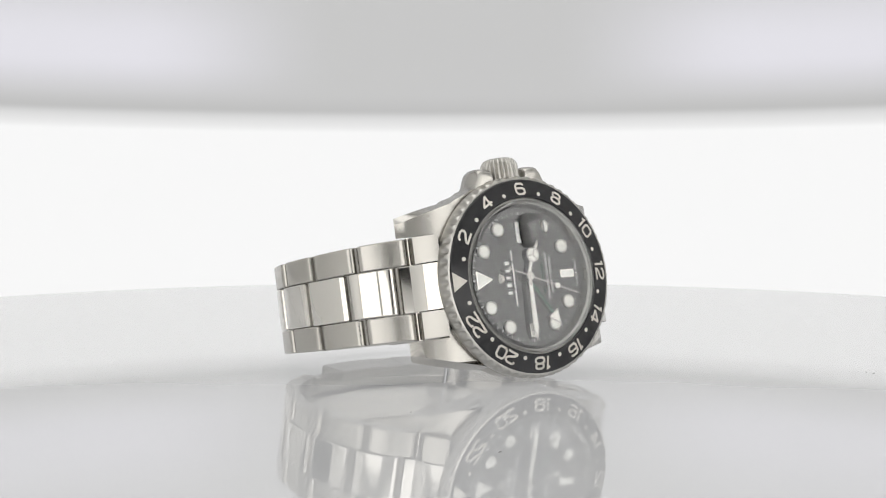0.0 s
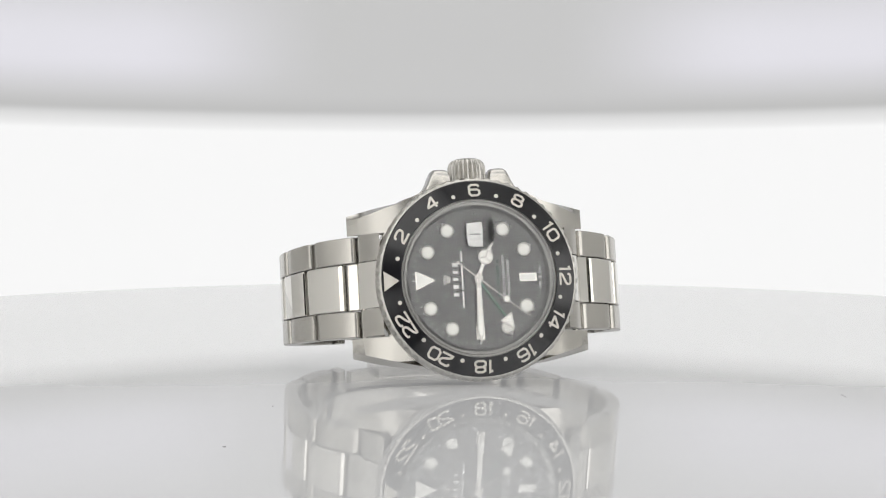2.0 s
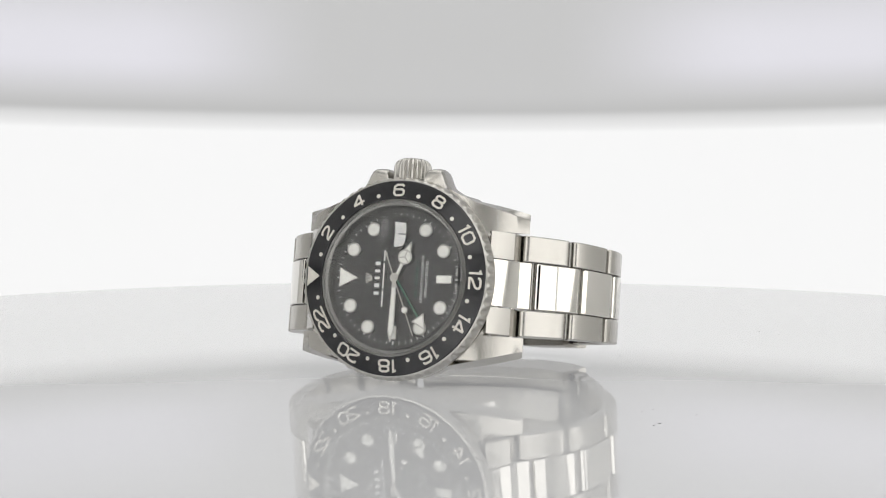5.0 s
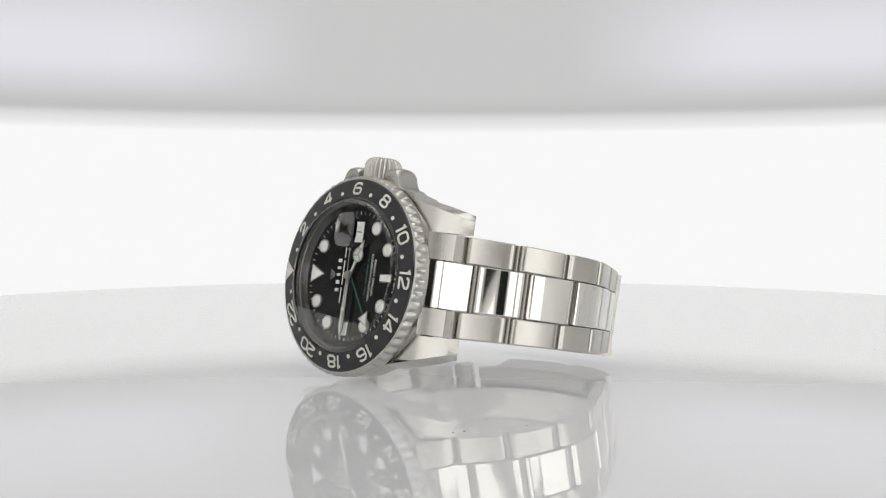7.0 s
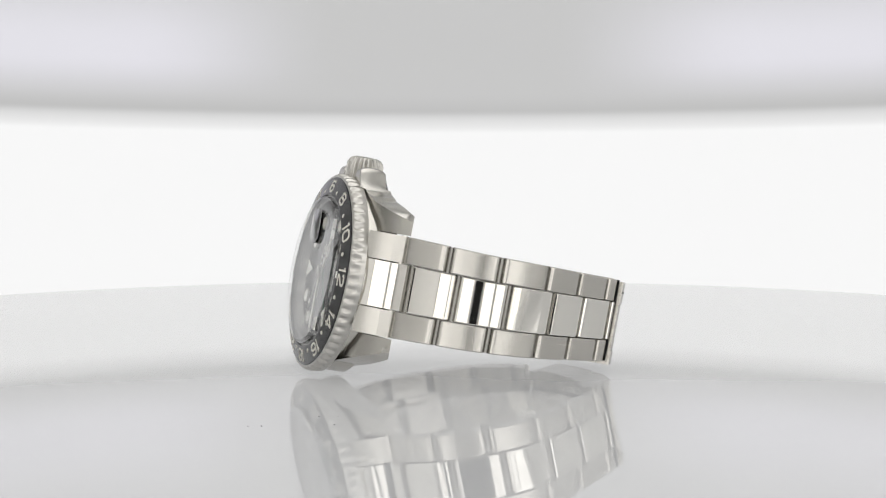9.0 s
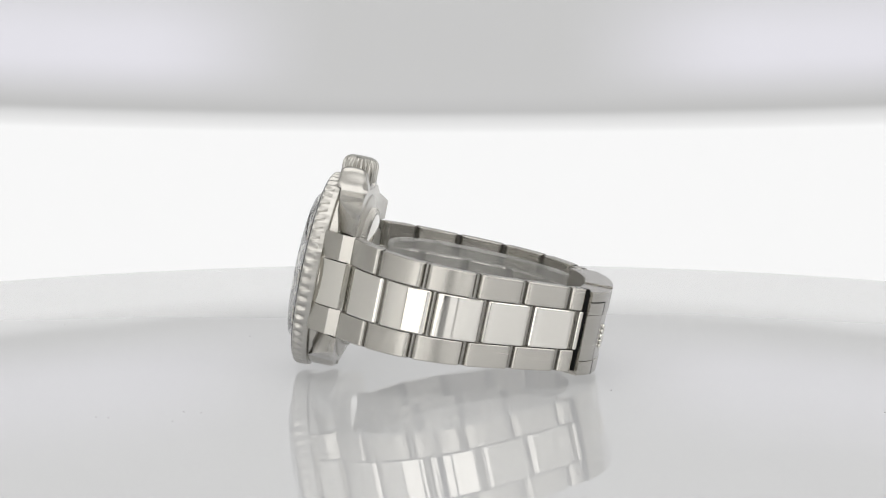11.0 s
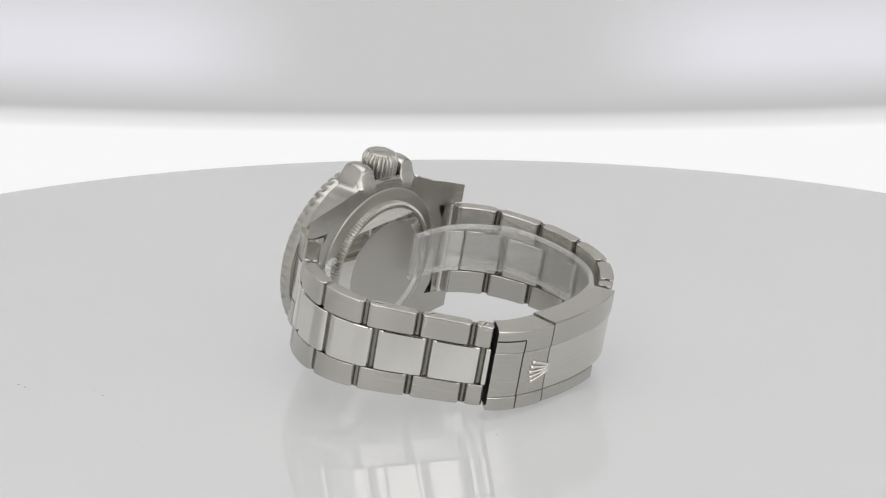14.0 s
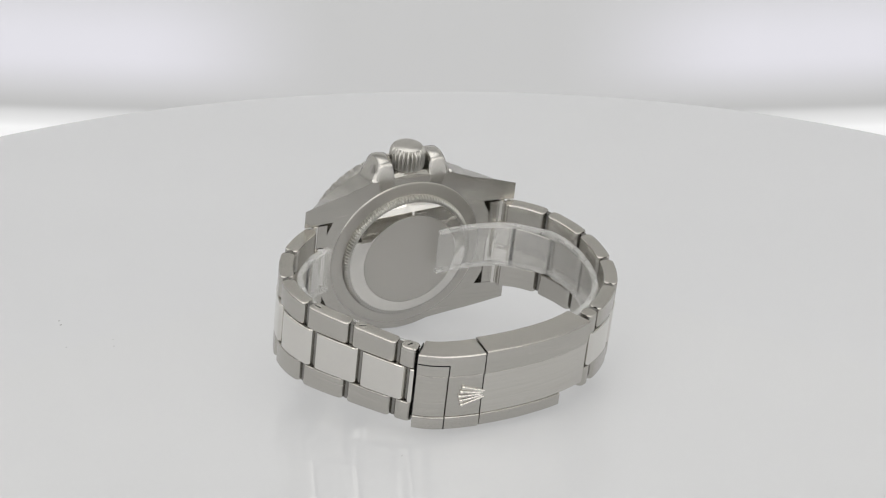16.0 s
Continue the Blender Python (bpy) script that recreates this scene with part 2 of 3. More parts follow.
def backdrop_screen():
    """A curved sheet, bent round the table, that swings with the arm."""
    root = tagged(new("backdrop_screen"), "curved white screen with painted glow behind the turntable", "backdrop", kind="structure")
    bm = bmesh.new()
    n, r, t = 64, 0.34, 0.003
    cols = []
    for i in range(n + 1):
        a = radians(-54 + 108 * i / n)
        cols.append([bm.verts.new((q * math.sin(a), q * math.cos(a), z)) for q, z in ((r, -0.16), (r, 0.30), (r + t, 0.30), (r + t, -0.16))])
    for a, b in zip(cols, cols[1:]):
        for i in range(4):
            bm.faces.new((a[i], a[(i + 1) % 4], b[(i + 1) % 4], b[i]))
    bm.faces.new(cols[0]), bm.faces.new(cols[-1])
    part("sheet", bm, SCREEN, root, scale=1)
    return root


def turntable():
    root = tagged(new("turntable"), "round glossy white acrylic turntable disc with an added glow", "turntable")
    r = 192
    bm = lathe([(0, 0), (r - 2, 0), (r - 1, 0), (r - 0.3, -0.3), (r, -1), (r, -7), (r - 0.5, -8), (0, -8)], 160)
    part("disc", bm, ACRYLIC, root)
    bm = bmesh.new()
    for x, y, d in ((57.8, -63.1, 0.24), (-48.1, -42.4, 0.16), (51.8, -49.8, 0.15), (-68.2, -86.0, 0.26), (57.2, -65.4, 0.2), (62.0, -51.1, 0.16), (53.1, -46.5, 0.15), (56.1, 79.5, 0.2), (50.8, 84.2, 0.2), (29.5, 31.4, 0.16)):
        bmesh.ops.create_icosphere(bm, subdivisions=1, radius=d, matrix=Matrix.Translation((x, y, 0.05)) @ pose(0, 0, 0, 0, 0, 50 * x) @ Matrix.Diagonal((1.5, 0.6, 0.35, 1)))
    tagged(part("dust", bm, DUST, root, "a few specks of grey dust"), kind="stuff")
    bm = lathe([(0, -8), (60, -8), (60, -60), (90, -64), (90, -120), (0, -120)], 64)
    part("hub", bm, WALL, root, "white drive hub under the disc")
    return root


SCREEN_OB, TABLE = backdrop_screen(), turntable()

# ---- the wristwatch: drawn in millimetres, x to six o'clock, y to the crown, z out of the dial ----
STAND = Matrix(((0.9924, 0.0087, -0.1225, -0.002274), (-0.1218, 0.1994, -0.9723, -0.025644), (0.0160, 0.9799, 0.1990, 0.020659), (0, 0, 0, 1)))


def hour(h):
    """The angle, in degrees, of an hour on the dial, twelve o'clock being at -x."""
    return 180 - 30 * h


def polar(r, a):
    return r * math.cos(radians(a)), r * math.sin(radians(a))


def arc(r, a0, a1, n):
    return [polar(r, a0 + (a1 - a0) * i / n) for i in range(n + 1)]


def case_outline():
    """One turn round the case: lugs, crown guards and the notches for the end links."""
    def flank(side):
        return [(u, 13.3 + 4.5 * (1 - (max(u, 0) / 23.8) ** 1.7)) for u in (23.8 - i * 1.1 for i in range(22))]
    up = flank(1)
    right = [(u, v) for u, v in up if u > 13.3]
    crown = [(13.0, 16.55), (12.3, 16.8), (11.6, 17.0), (10.9, 17.25), (10.2, 17.5), (9.6, 17.85), (9.1, 18.35), (8.75, 18.95), (8.4, 19.7), (8.05, 20.5), (7.75, 21.2), (7.45, 21.75),
             (7.0, 22.1), (6.2, 22.2), (5.2, 22.15), (4.45, 22.0), (4.1, 21.6), (3.95, 20.8), (3.9, 18.6)]
    crown_side = right + crown + [(-u, v) for u, v in (crown + [])[::-1]] + [(-u, v) for u, v in right[::-1]]
    plain_side = [(u, -v) for u, v in up] + [(0, -18.8)] + [(-u, -v) for u, v in up[::-1]]
    notch = [(23.8, 10.2), (22, 10.2), (20, 10.2), (18, 10.2), (17.1, 10.2)]
    end = [(u, v) for u, v in notch] + arc(19.86, 29, -29, 12) + [(u, -v) for u, v in notch[::-1]]
    left = [(-u, v) for u, v in end[::-1]]
    return crown_side[::-1] + end + plain_side + left


def case_top(u):
    k = max(0.0, abs(u) - 9.0) / 14.8
    return -2.2 - 6.4 * k ** 1.9


def case_low(u):
    k = max(0.0, abs(u) - 12.0) / 11.8
    return -7.5 - 1.15 * k ** 1.3


def case(root):
    bm = bmesh.new()
    pts = case_outline()
    clean = []
    for p in pts:
        if not clean or math.dist(p, clean[-1]) > 0.05:
            clean.append(p)
    if math.dist(clean[0], clean[-1]) < 0.05:
        clean.pop()
    n = len(clean)
    def splay(u, v):
        """The lugs' flanks lean out towards the back."""
        k = max(0.0, abs(u) - 9.0) / 14.8 if abs(v) > 12.9 else 0.0
        return math.copysign(k ** 0.85, v)
    def guard(u, v):
        """0 on the plain flanks, 1 on the crown guards."""
        k = min(1.0, max(0.0, (v - 18.05) / 0.8)) if v > 0 and abs(u) < 14 else 0.0
        return k * k * (3 - 2 * k)

    def ring_at(share):
        """One turn round the case: share runs from the top face, 0, over the flank or a guard's dome to the back, 1."""
        out = []
        for u, v in clean:
            g, lo, hi = guard(u, v), case_low(u), case_top(u)
            lean = splay(u, v)
            flat = (v + (1.3 * share - 0.55) * lean, hi + (lo - hi) * share)
            if g > 0:
                turn = math.pi * min(1.0, share * 1.08)
                round_off = min(v - 18.0, 1.5)
                dome = (v - round_off * (1 - math.sin(turn) ** 0.6) if share < 1 else 18.0, -3.9 + 2.75 * math.cos(turn) if share < 1 else lo)
                flat = tuple(p + (q - p) * g for p, q in zip(flat, dome))
            out.append(bm.verts.new((u, *flat)))
        return out
    rings = [ring_at(q / 12) for q in range(13)]
    tops, lows = rings[0], rings[-1]
    m = 72
    it = [bm.verts.new((*polar(15.5, -5 * i), -2.2)) for i in range(m)]
    il = [bm.verts.new((*polar(15.5, -5 * i), -7.5)) for i in range(m)]
    for ring, inner in ((tops, it), (lows, il)):
        es = [bm.edges.new((ring[i], ring[(i + 1) % n])) for i in range(n)] + [bm.edges.new((inner[i], inner[(i + 1) % m])) for i in range(m)]
        bmesh.ops.triangle_fill(bm, use_beauty=True, use_dissolve=False, edges=es)
    for a, b in zip(rings, rings[1:]):
        for i in range(n):
            f = bm.faces.new((a[i], a[(i + 1) % n], b[(i + 1) % n], b[i]))
            (u0, v0), (u1, v1) = clean[i], clean[(i + 1) % n]
            f.material_index = 1 if min(abs(v0), abs(v1)) > 12.9 else 0
    for i in range(m):
        bm.faces.new((it[i], it[(i + 1) % m], il[(i + 1) % m], il[i]))
    ob = part("case", bm, BRUSH_CASE, root, "satin-brushed steel case with curved lugs", STAND, 42)
    ob.data.materials.append(FLANK)
    mod = ob.modifiers.new("edges", "BEVEL")
    mod.harden_normals = True
    mod.width, mod.segments, mod.limit_method, mod.angle_limit = 0.00028, 2, "ANGLE", radians(38)
    bm = lathe([(19.1, -2.0), (19.3, -2.6), (19.3, -6.6), (18.7, -7.3), (15.6, -7.3), (15.6, -2.0)], 120, None, True)
    part("case_middle", bm, BRUSH_CASE, root, "round steel case middle under the bezel", STAND)
    return ob


def bezel(root):
    teeth = 60
    n = teeth * 8

    def cut(i, j):
        return -{0: 1.0, 1: 0.8, 7: 0.8, 2: 0.32, 6: 0.32}.get(i % 8, 0) * (0.0, 0.08, 0.45, 0.6, 0.45, 0.05, 0, 0, 0, 0)[j]
    bm = lathe([(19.2, 1.15), (19.6, 1.0), (19.85, 0.75), (20.0, 0.25), (20.02, -0.4), (20.0, -1.05), (19.85, -2.0), (17.0, -2.1), (15.35, -2.1), (15.35, 1.6)], n, cut, True)
    ring = part("bezel", bm, BEZEL_STEEL, root, "coin-edged polished steel turning bezel", STAND, 30)
    bm = lathe([(15.45, 2.05), (15.6, 2.15), (19.0, 1.33), (19.2, 1.15), (19.2, 0.7), (15.45, 0.9)], 144, None, True)
    insert = part("insert", bm, CERAMIC, ring, "glossy black ceramic ring with pale numerals")
    tilt = math.degrees(math.atan2(1.09, 4.5))

    def on_ring(bm, a, r=16.5, name="numeral", turn=-90, label="", mat=ENGRAVE):
        w = 2.42 - (r - 14.5) * 0.2422
        m = pose(0, 0, 0, 0, 0, a) @ Matrix.Translation((r, 0, w + 0.03)) @ pose(0, 0, 0, 0, tilt, 0) @ pose(0, 0, 0, 0, 0, turn)
        bmesh.ops.transform(bm, matrix=m, verts=bm.verts)
        part(name, bm, mat, ring, label)
    for k in range(1, 24):
        a = 180 - 15 * k
        if k % 2 == 0:
            bm = wide_digits(str(k))
            on_ring(bm, a, 17.25)
        else:
            on_ring(prism(disc(0.42, 16), -0.05, 0.03), a, 16.5, "dot")
    on_ring(prism([(-1.95, 1.5), (1.95, 1.5), (0, -1.5)][::-1], -0.05, 0.03), 180, 17.3, "triangle")


STROKE = 0.43
DIGITS = {"0": [[(-0.5, -1), (-0.85, -0.6), (-0.85, 0.6), (-0.5, 1), (0.5, 1), (0.85, 0.6), (0.85, -0.6), (0.5, -1), (-0.5, -1)]],
          "1": [[(-0.45, 0.75), (0.05, 1), (0.05, -1.15)]],
          "2": [[(-0.85, 0.5), (-0.75, 0.85), (-0.4, 1), (0.45, 1), (0.85, 0.75), (0.85, 0.35), (0.6, 0.05), (-0.5, -0.45), (-0.85, -0.75), (-0.85, -1), (1.0, -1)]],
          "4": [[(0.45, -1.1), (0.45, 1.12)], [(0.4, 1.0), (-0.92, -0.42)], [(-1.05, -0.5), (1.0, -0.5)]],
          "6": [[(0.85, 0.7), (0.5, 1), (-0.45, 1), (-0.85, 0.6), (-0.85, -0.6), (-0.5, -1), (0.5, -1), (0.85, -0.7), (0.85, -0.15), (0.5, 0.12), (-0.8, 0.12)]],
          "8": [[(-0.45, 0.08), (-0.78, 0.35), (-0.78, 0.75), (-0.4, 1), (0.4, 1), (0.78, 0.75), (0.78, 0.35), (0.45, 0.08), (-0.45, 0.08), (-0.88, -0.25), (-0.88, -0.7),
                 (-0.5, -1), (0.5, -1), (0.88, -0.7), (0.88, -0.25), (0.45, 0.08)]]}


def stroke(bm, line, width, w0, w1, cx=0.0):
    """A bent bar of even width along a line of points."""
    pts = [Vector((x + cx, y)) for x, y in line]
    shut = (pts[0] - pts[-1]).length < 1e-6
    left, right = [], []
    for i, p in enumerate(pts):
        a = pts[i - 1] if i else (pts[-2] if shut else None)
        b = pts[i + 1] if i + 1 < len(pts) else (pts[1] if shut else None)
        d0 = (p - a).normalized() if a is not None else None
        d1 = (b - p).normalized() if b is not None else None
        d = ((d0 or d1) + (d1 or d0)).normalized()
        k = 1 / max(0.5, d.dot(d1 or d0))
        o = Vector((-d.y, d.x)) * width / 2 * k
        left.append(p + o), right.append(p - o)
    rows = [[bm.verts.new((q.x, q.y, w)) for q, w in ((l, w0), (r, w0), (r, w1), (l, w1))] for l, r in zip(left, right)]
    for a, b in zip(rows, rows[1:]):
        for i in range(4):
            bm.faces.new((a[i], a[(i + 1) % 4], b[(i + 1) % 4], b[i]))
    if not shut:
        bm.faces.new(rows[0]), bm.faces.new(rows[-1])


def wide_digits(text):
    bm = bmesh.new()
    step = 2.5
    k = 1.18
    widths = [1.5 if c == "1" else step for c in text]
    x = -sum(widths) / 2
    for c, wd in zip(text, widths):
        for j, line in enumerate(DIGITS[c]):
            stroke(bm, [(px * k, py * 1.1) for px, py in line], STROKE, -0.05, 0.03 + 0.006 * j, x + wd / 2)
        x += wd
    return bm


def dial(root):
    bm = lathe([(0, 0), (13.95, 0), (13.95, -1.2), (0, -1.2)], 96)
    plate = part("dial", bm, DIAL, root, "glossy black dial with round pale markers", STAND)
    for h in (1, 2, 4, 5, 7, 8, 10, 11):
        x, y = polar(11.1, hour(h))
        part("marker", moved(lathe([(1.14, 0.0), (1.38, 0.0), (1.38, 0.38), (1.26, 0.48), (1.14, 0.4)], 32, None, True), x, y), HAND, plate)
        part("marker_fill", moved(prism(disc(1.09), 0.0, 0.36), x, y), LUME, plate)
    for a, wide, long, r in ((hour(6), 1.7, 3.5, 10.1), (hour(9), 1.75, 2.8, 10.6)):
        box = [(-long / 2, -wide / 2), (long / 2, -wide / 2), (long / 2, wide / 2), (-long / 2, wide / 2)]
        x, y = polar(r, a)
        part("marker", moved(prism(box, 0, 0.4, 0.12), x, y, 0, a), POLISH, plate)
        box = [(px * 0.86, py * 0.74) for px, py in box]
        part("marker_fill", moved(prism(box, 0.3, 0.43), x, y, 0, a), LUME, plate)
    tri = [(-12.35, 2.0), (-12.35, -2.0), (-8.15, 0)]
    part("marker", prism(tri, 0, 0.4, 0.12), POLISH, plate)
    part("marker_fill", prism([(-12.1, 1.62), (-12.1, -1.62), (-8.75, 0)], 0.3, 0.43), LUME, plate)
    ticks = bmesh.new()
    for k in range(60):
        a = 6 * k
        l, wd = (0.65, 0.2) if k % 5 == 0 else (0.6, 0.1)
        x, y = polar(12.95 - l / 2, a)
        one = prism([(-l / 2, -wd / 2), (l / 2, -wd / 2), (l / 2, wd / 2), (-l / 2, wd / 2)], 0, 0.03)
        moved(one, x, y, 0, a)
        me = bpy.data.meshes.new("tick")
        one.to_mesh(me)
        one.free()
        ticks.from_mesh(me)
        bpy.data.meshes.remove(me)
    part("minute_track", ticks, PRINT, plate, "fine white minute strokes")

    def line(bm, x, name="writing", mat=PRINT, y=0.0):
        part(name, moved(bm, x, y, 0.01, 90), mat, plate)

    def bars(widths, height, gap):
        bm = bmesh.new()
        x = -(sum(widths) + gap * (len(widths) - 1)) / 2
        for wd in widths:
            prism([(x, -height / 2), (x + wd, -height / 2), (x + wd, height / 2), (x, height / 2)], 0, 0.03, 0, bm)
            x += wd + gap
        return bm
    line(bars([0.62, 0.75, 0.5, 0.55, 0.7], 1.05, 0.85), -4.3, "name_bars")
    line(bars([3.1, 4.9, 2.1], 0.3, 0.5), -2.95, "name_bars")
    line(bars([1.7, 3.9, 0.6], 0.45, 0.55), 4.15, "name_bars", GREEN_PRINT)
    line(letters("SUPERLATIVE CHRONOMETER", 0.80, 0.0, 0.03, 0.86), 5.3)
    line(letters("OFFICIALLY CERTIFIED", 0.78, 0.0, 0.03, 0.92), 6.25)
    for s, txt in ((-1, "SWISS"), (1, "MADE")):
        part("writing", moved(letters(txt, 0.55, 0.01, 0.03), 12.6, s * 1.5, 0, 90), PRINT, plate)
    crest = bmesh.new()
    for k in range(-2, 3):
        stroke(crest, [(0.55 + 0.1 * abs(k), k * 0.22), (-0.55 + 0.12 * abs(k), k * 0.5)], 0.2, 0, 0.12)
        one = [( -0.65 + 0.12 * abs(k) + 0.16 * math.cos(i), k * 0.52 + 0.16 * math.sin(i)) for i in np.linspace(0, 2 * math.pi, 9)[:-1]]
        prism(one, 0, 0.14, 0, crest)
    stroke(crest, [(0.72, -0.55), (0.8, 0), (0.72, 0.55)], 0.22, 0, 0.12)
    bmesh.ops.scale(crest, vec=(0.85, 0.85, 1), verts=crest.verts)
    part("emblem", moved(crest, -6.15, 0), HAND, plate, "small polished applied emblem")
    box = [(-1.25, -2.05), (1.25, -2.05), (1.25, 2.05), (-1.25, 2.05)]
    part("date_window", moved(prism(box, 0.0, 0.05), 0.2, 8.8), PAPER, plate, "white date window")
    part("date_figure", moved(letters("1", 2.1, 0.06, 0.03), 0.2, 8.8, 0, 90), INK, plate)
    bm = lathe([(13.75, 0.02), (15.3, 0.02), (15.3, 1.75), (14.98, 1.75), (14.9, 1.55), (14.4, 1.5), (14.25, 1.4), (13.85, 0.2)], 120, None, True)
    part("inner_ring", bm, RING, root, "polished steel ring round the dial", STAND)


def hand(root, name, w, angle, build, mat):
    bm = build(bmesh.new())
    return part(name, bm, mat, root, "", STAND @ Matrix.Translation((0, 0, w * MM)) @ pose(0, 0, 0, 0, 0, angle))


def bar(bm, x0, x1, y0, y1, w0, w1):
    return prism([(x0, -y0 / 2), (x1, -y1 / 2), (x1, y1 / 2), (x0, y0 / 2)], w0, w1, 0, bm)


def ring_part(bm, x, ro, ri, w0, w1, n=24):
    rows = [[bm.verts.new((x + r * math.cos(2 * math.pi * i / n), r * math.sin(2 * math.pi * i / n), w)) for r, w in ((ri, w0), (ro, w0), (ro, w1), (ri, w1))] for i in range(n)]
    for i in range(n):
        for k in range(4):
            bm.faces.new((rows[i][k], rows[i][(k + 1) % 4], rows[(i + 1) % n][(k + 1) % 4], rows[(i + 1) % n][k]))
    return bm


def hands_set(root):
    def hour_metal(bm):
        bar(bm, -1.0, 3.2, 0.75, 0.75, 0, 0.16)
        ring_part(bm, 4.55, 1.5, 1.22, 0, 0.18)
        for a in (0, 120, 240):
            c, s = math.cos(radians(a)), math.sin(radians(a))
            stroke(bm, [(4.55, 0), (4.55 + 1.3 * c, 1.3 * s)], 0.22, 0, 0.18)
        prism([(5.9, -0.75), (7.9, 0), (5.9, 0.75)], 0, 0.16, 0, bm)
        return bm
    h = hand(root, "hour_hand", 0.75, 67.5, hour_metal, HAND)
    part("hand_fill", prism([(x + 4.55, y) for x, y in disc(1.25)], 0.03, 0.11), LUME, h)
    part("hand_fill", bar(bmesh.new(), 0.9, 3.0, 0.42, 0.42, 0.1, 0.18), LUME, h)
    part("hand_fill", prism([(6.0, -0.45), (7.3, 0), (6.0, 0.45)], 0.1, 0.18), LUME, h)

    def minute_metal(bm):
        bar(bm, -1.0, 1.6, 0.6, 0.9, 0, 0.16)
        bar(bm, 1.6, 10.6, 0.95, 1.35, 0, 0.16)
        prism([(10.6, -0.675), (12.6, 0), (10.6, 0.675)], 0, 0.16, 0, bm)
        return bm
    m = hand(root, "minute_hand", 1.15, -90.5, minute_metal, HAND)
    part("hand_fill", prism([(1.9, -0.3), (10.3, -0.46), (11.6, 0), (10.3, 0.46), (1.9, 0.3)], 0.1, 0.18), LUME, m)

    def gmt_shaft(bm):
        bar(bm, -0.5, 9.3, 0.3, 0.3, 0, 0.1)
        return bm
    g = hand(root, "second_zone_hand", 0.5, -55.5, gmt_shaft, GREEN)
    part("arrow", prism([(9.1, -1.5), (12.2, 0), (9.1, 1.5)], 0, 0.14, 0.05), HAND, g)
    part("hand_fill", prism([(9.4, -1.05), (11.6, 0), (9.4, 1.05)], 0.1, 0.17), LUME, g)

    def second_metal(bm):
        bar(bm, -5.1, 12.3, 0.2, 0.12, 0, 0.1)
        ring_part(bm, 6.8, 0.68, 0.45, 0, 0.12)
        ring_part(bm, 0, 0.85, 0.2, -0.05, 0.16)
        prism([(x - 5.1, y) for x, y in disc(0.34, 16)], 0, 0.1, 0, bm)
        return bm
    s = hand(root, "seconds_hand", 1.5, -20, second_metal, HAND)
    part("hand_fill", prism([(x + 6.8, y) for x, y in disc(0.5, 20)], 0.02, 0.14), LUME, s)
    return s


def crystal(root):
    bm = lathe([(0, 3.25), (14.2, 3.25), (14.3, 3.25), (14.7, 3.1), (14.95, 2.8), (14.95, 1.6)], 120)
    c = part("crystal", bm, CRYSTAL, root, "flat clear sapphire crystal", STAND)
    c.visible_shadow = False
    bm = bmesh.new()
    a, b, nr, na = 2.85, 3.4, 7, 48

    def pt(k, i):
        q, th = k / nr, 2 * math.pi * i / na
        c, d = math.cos(th), math.sin(th)
        x, y = (math.copysign(abs(z) ** 0.62, z) for z in (c, d))
        return a * q * x, b * q * y, 3.95 + 0.36 * (1 - q * q)
    rings = [[bm.verts.new(pt(k, i)) for i in range(na)] for k in range(1, nr + 1)]
    rings.append([bm.verts.new((v.co.x * 1.02, v.co.y * 1.02, 3.28)) for v in rings[-1]])
    for p, q in zip(rings, rings[1:]):
        for i in range(na):
            bm.faces.new((p[i], p[(i + 1) % na], q[(i + 1) % na], q[i]))
    top, low = bm.verts.new((0, 0, 4.31)), bm.verts.new((0, 0, 3.28))
    for i in range(na):
        bm.faces.new((top, rings[0][i], rings[0][(i + 1) % na]))
        bm.faces.new((low, rings[-1][(i + 1) % na], rings[-1][i]))
    lens = part("date_magnifier", moved(bm, 0.2, 8.75), LENSGLASS, root, "raised clear magnifier over the date", STAND, 50)
    lens.visible_shadow = False


def crown(root):
    teeth = 24

    def flute(i, j):
        return -(0.55, 0.34, 0.05, 0.0, 0.05, 0.34)[i % 6] * (0, 0.3, 0.9, 1, 1, 0.7, 0.25, 0, 0)[j]
    bm = lathe([(0, 19.2), (3.3, 19.2), (3.68, 19.5), (3.75, 19.9), (3.75, 22.6), (3.5, 23.3), (3.0, 23.85), (2.3, 24.15), (0, 24.27)], teeth * 6, flute)
    bmesh.ops.transform(bm, matrix=pose(0, 0, -4.1, -90, 0, 0), verts=bm.verts)
    c = part("winding_crown", bm, BEZEL_STEEL, root, "fluted steel winding crown", STAND, 25)
    bm = lathe([(0, 17.0), (2.6, 17.0), (2.6, 19.2), (0, 19.2)], 32)
    bmesh.ops.transform(bm, matrix=pose(0, 0, -4.1, -90, 0, 0), verts=bm.verts)
    part("tube", bm, DARK, c)


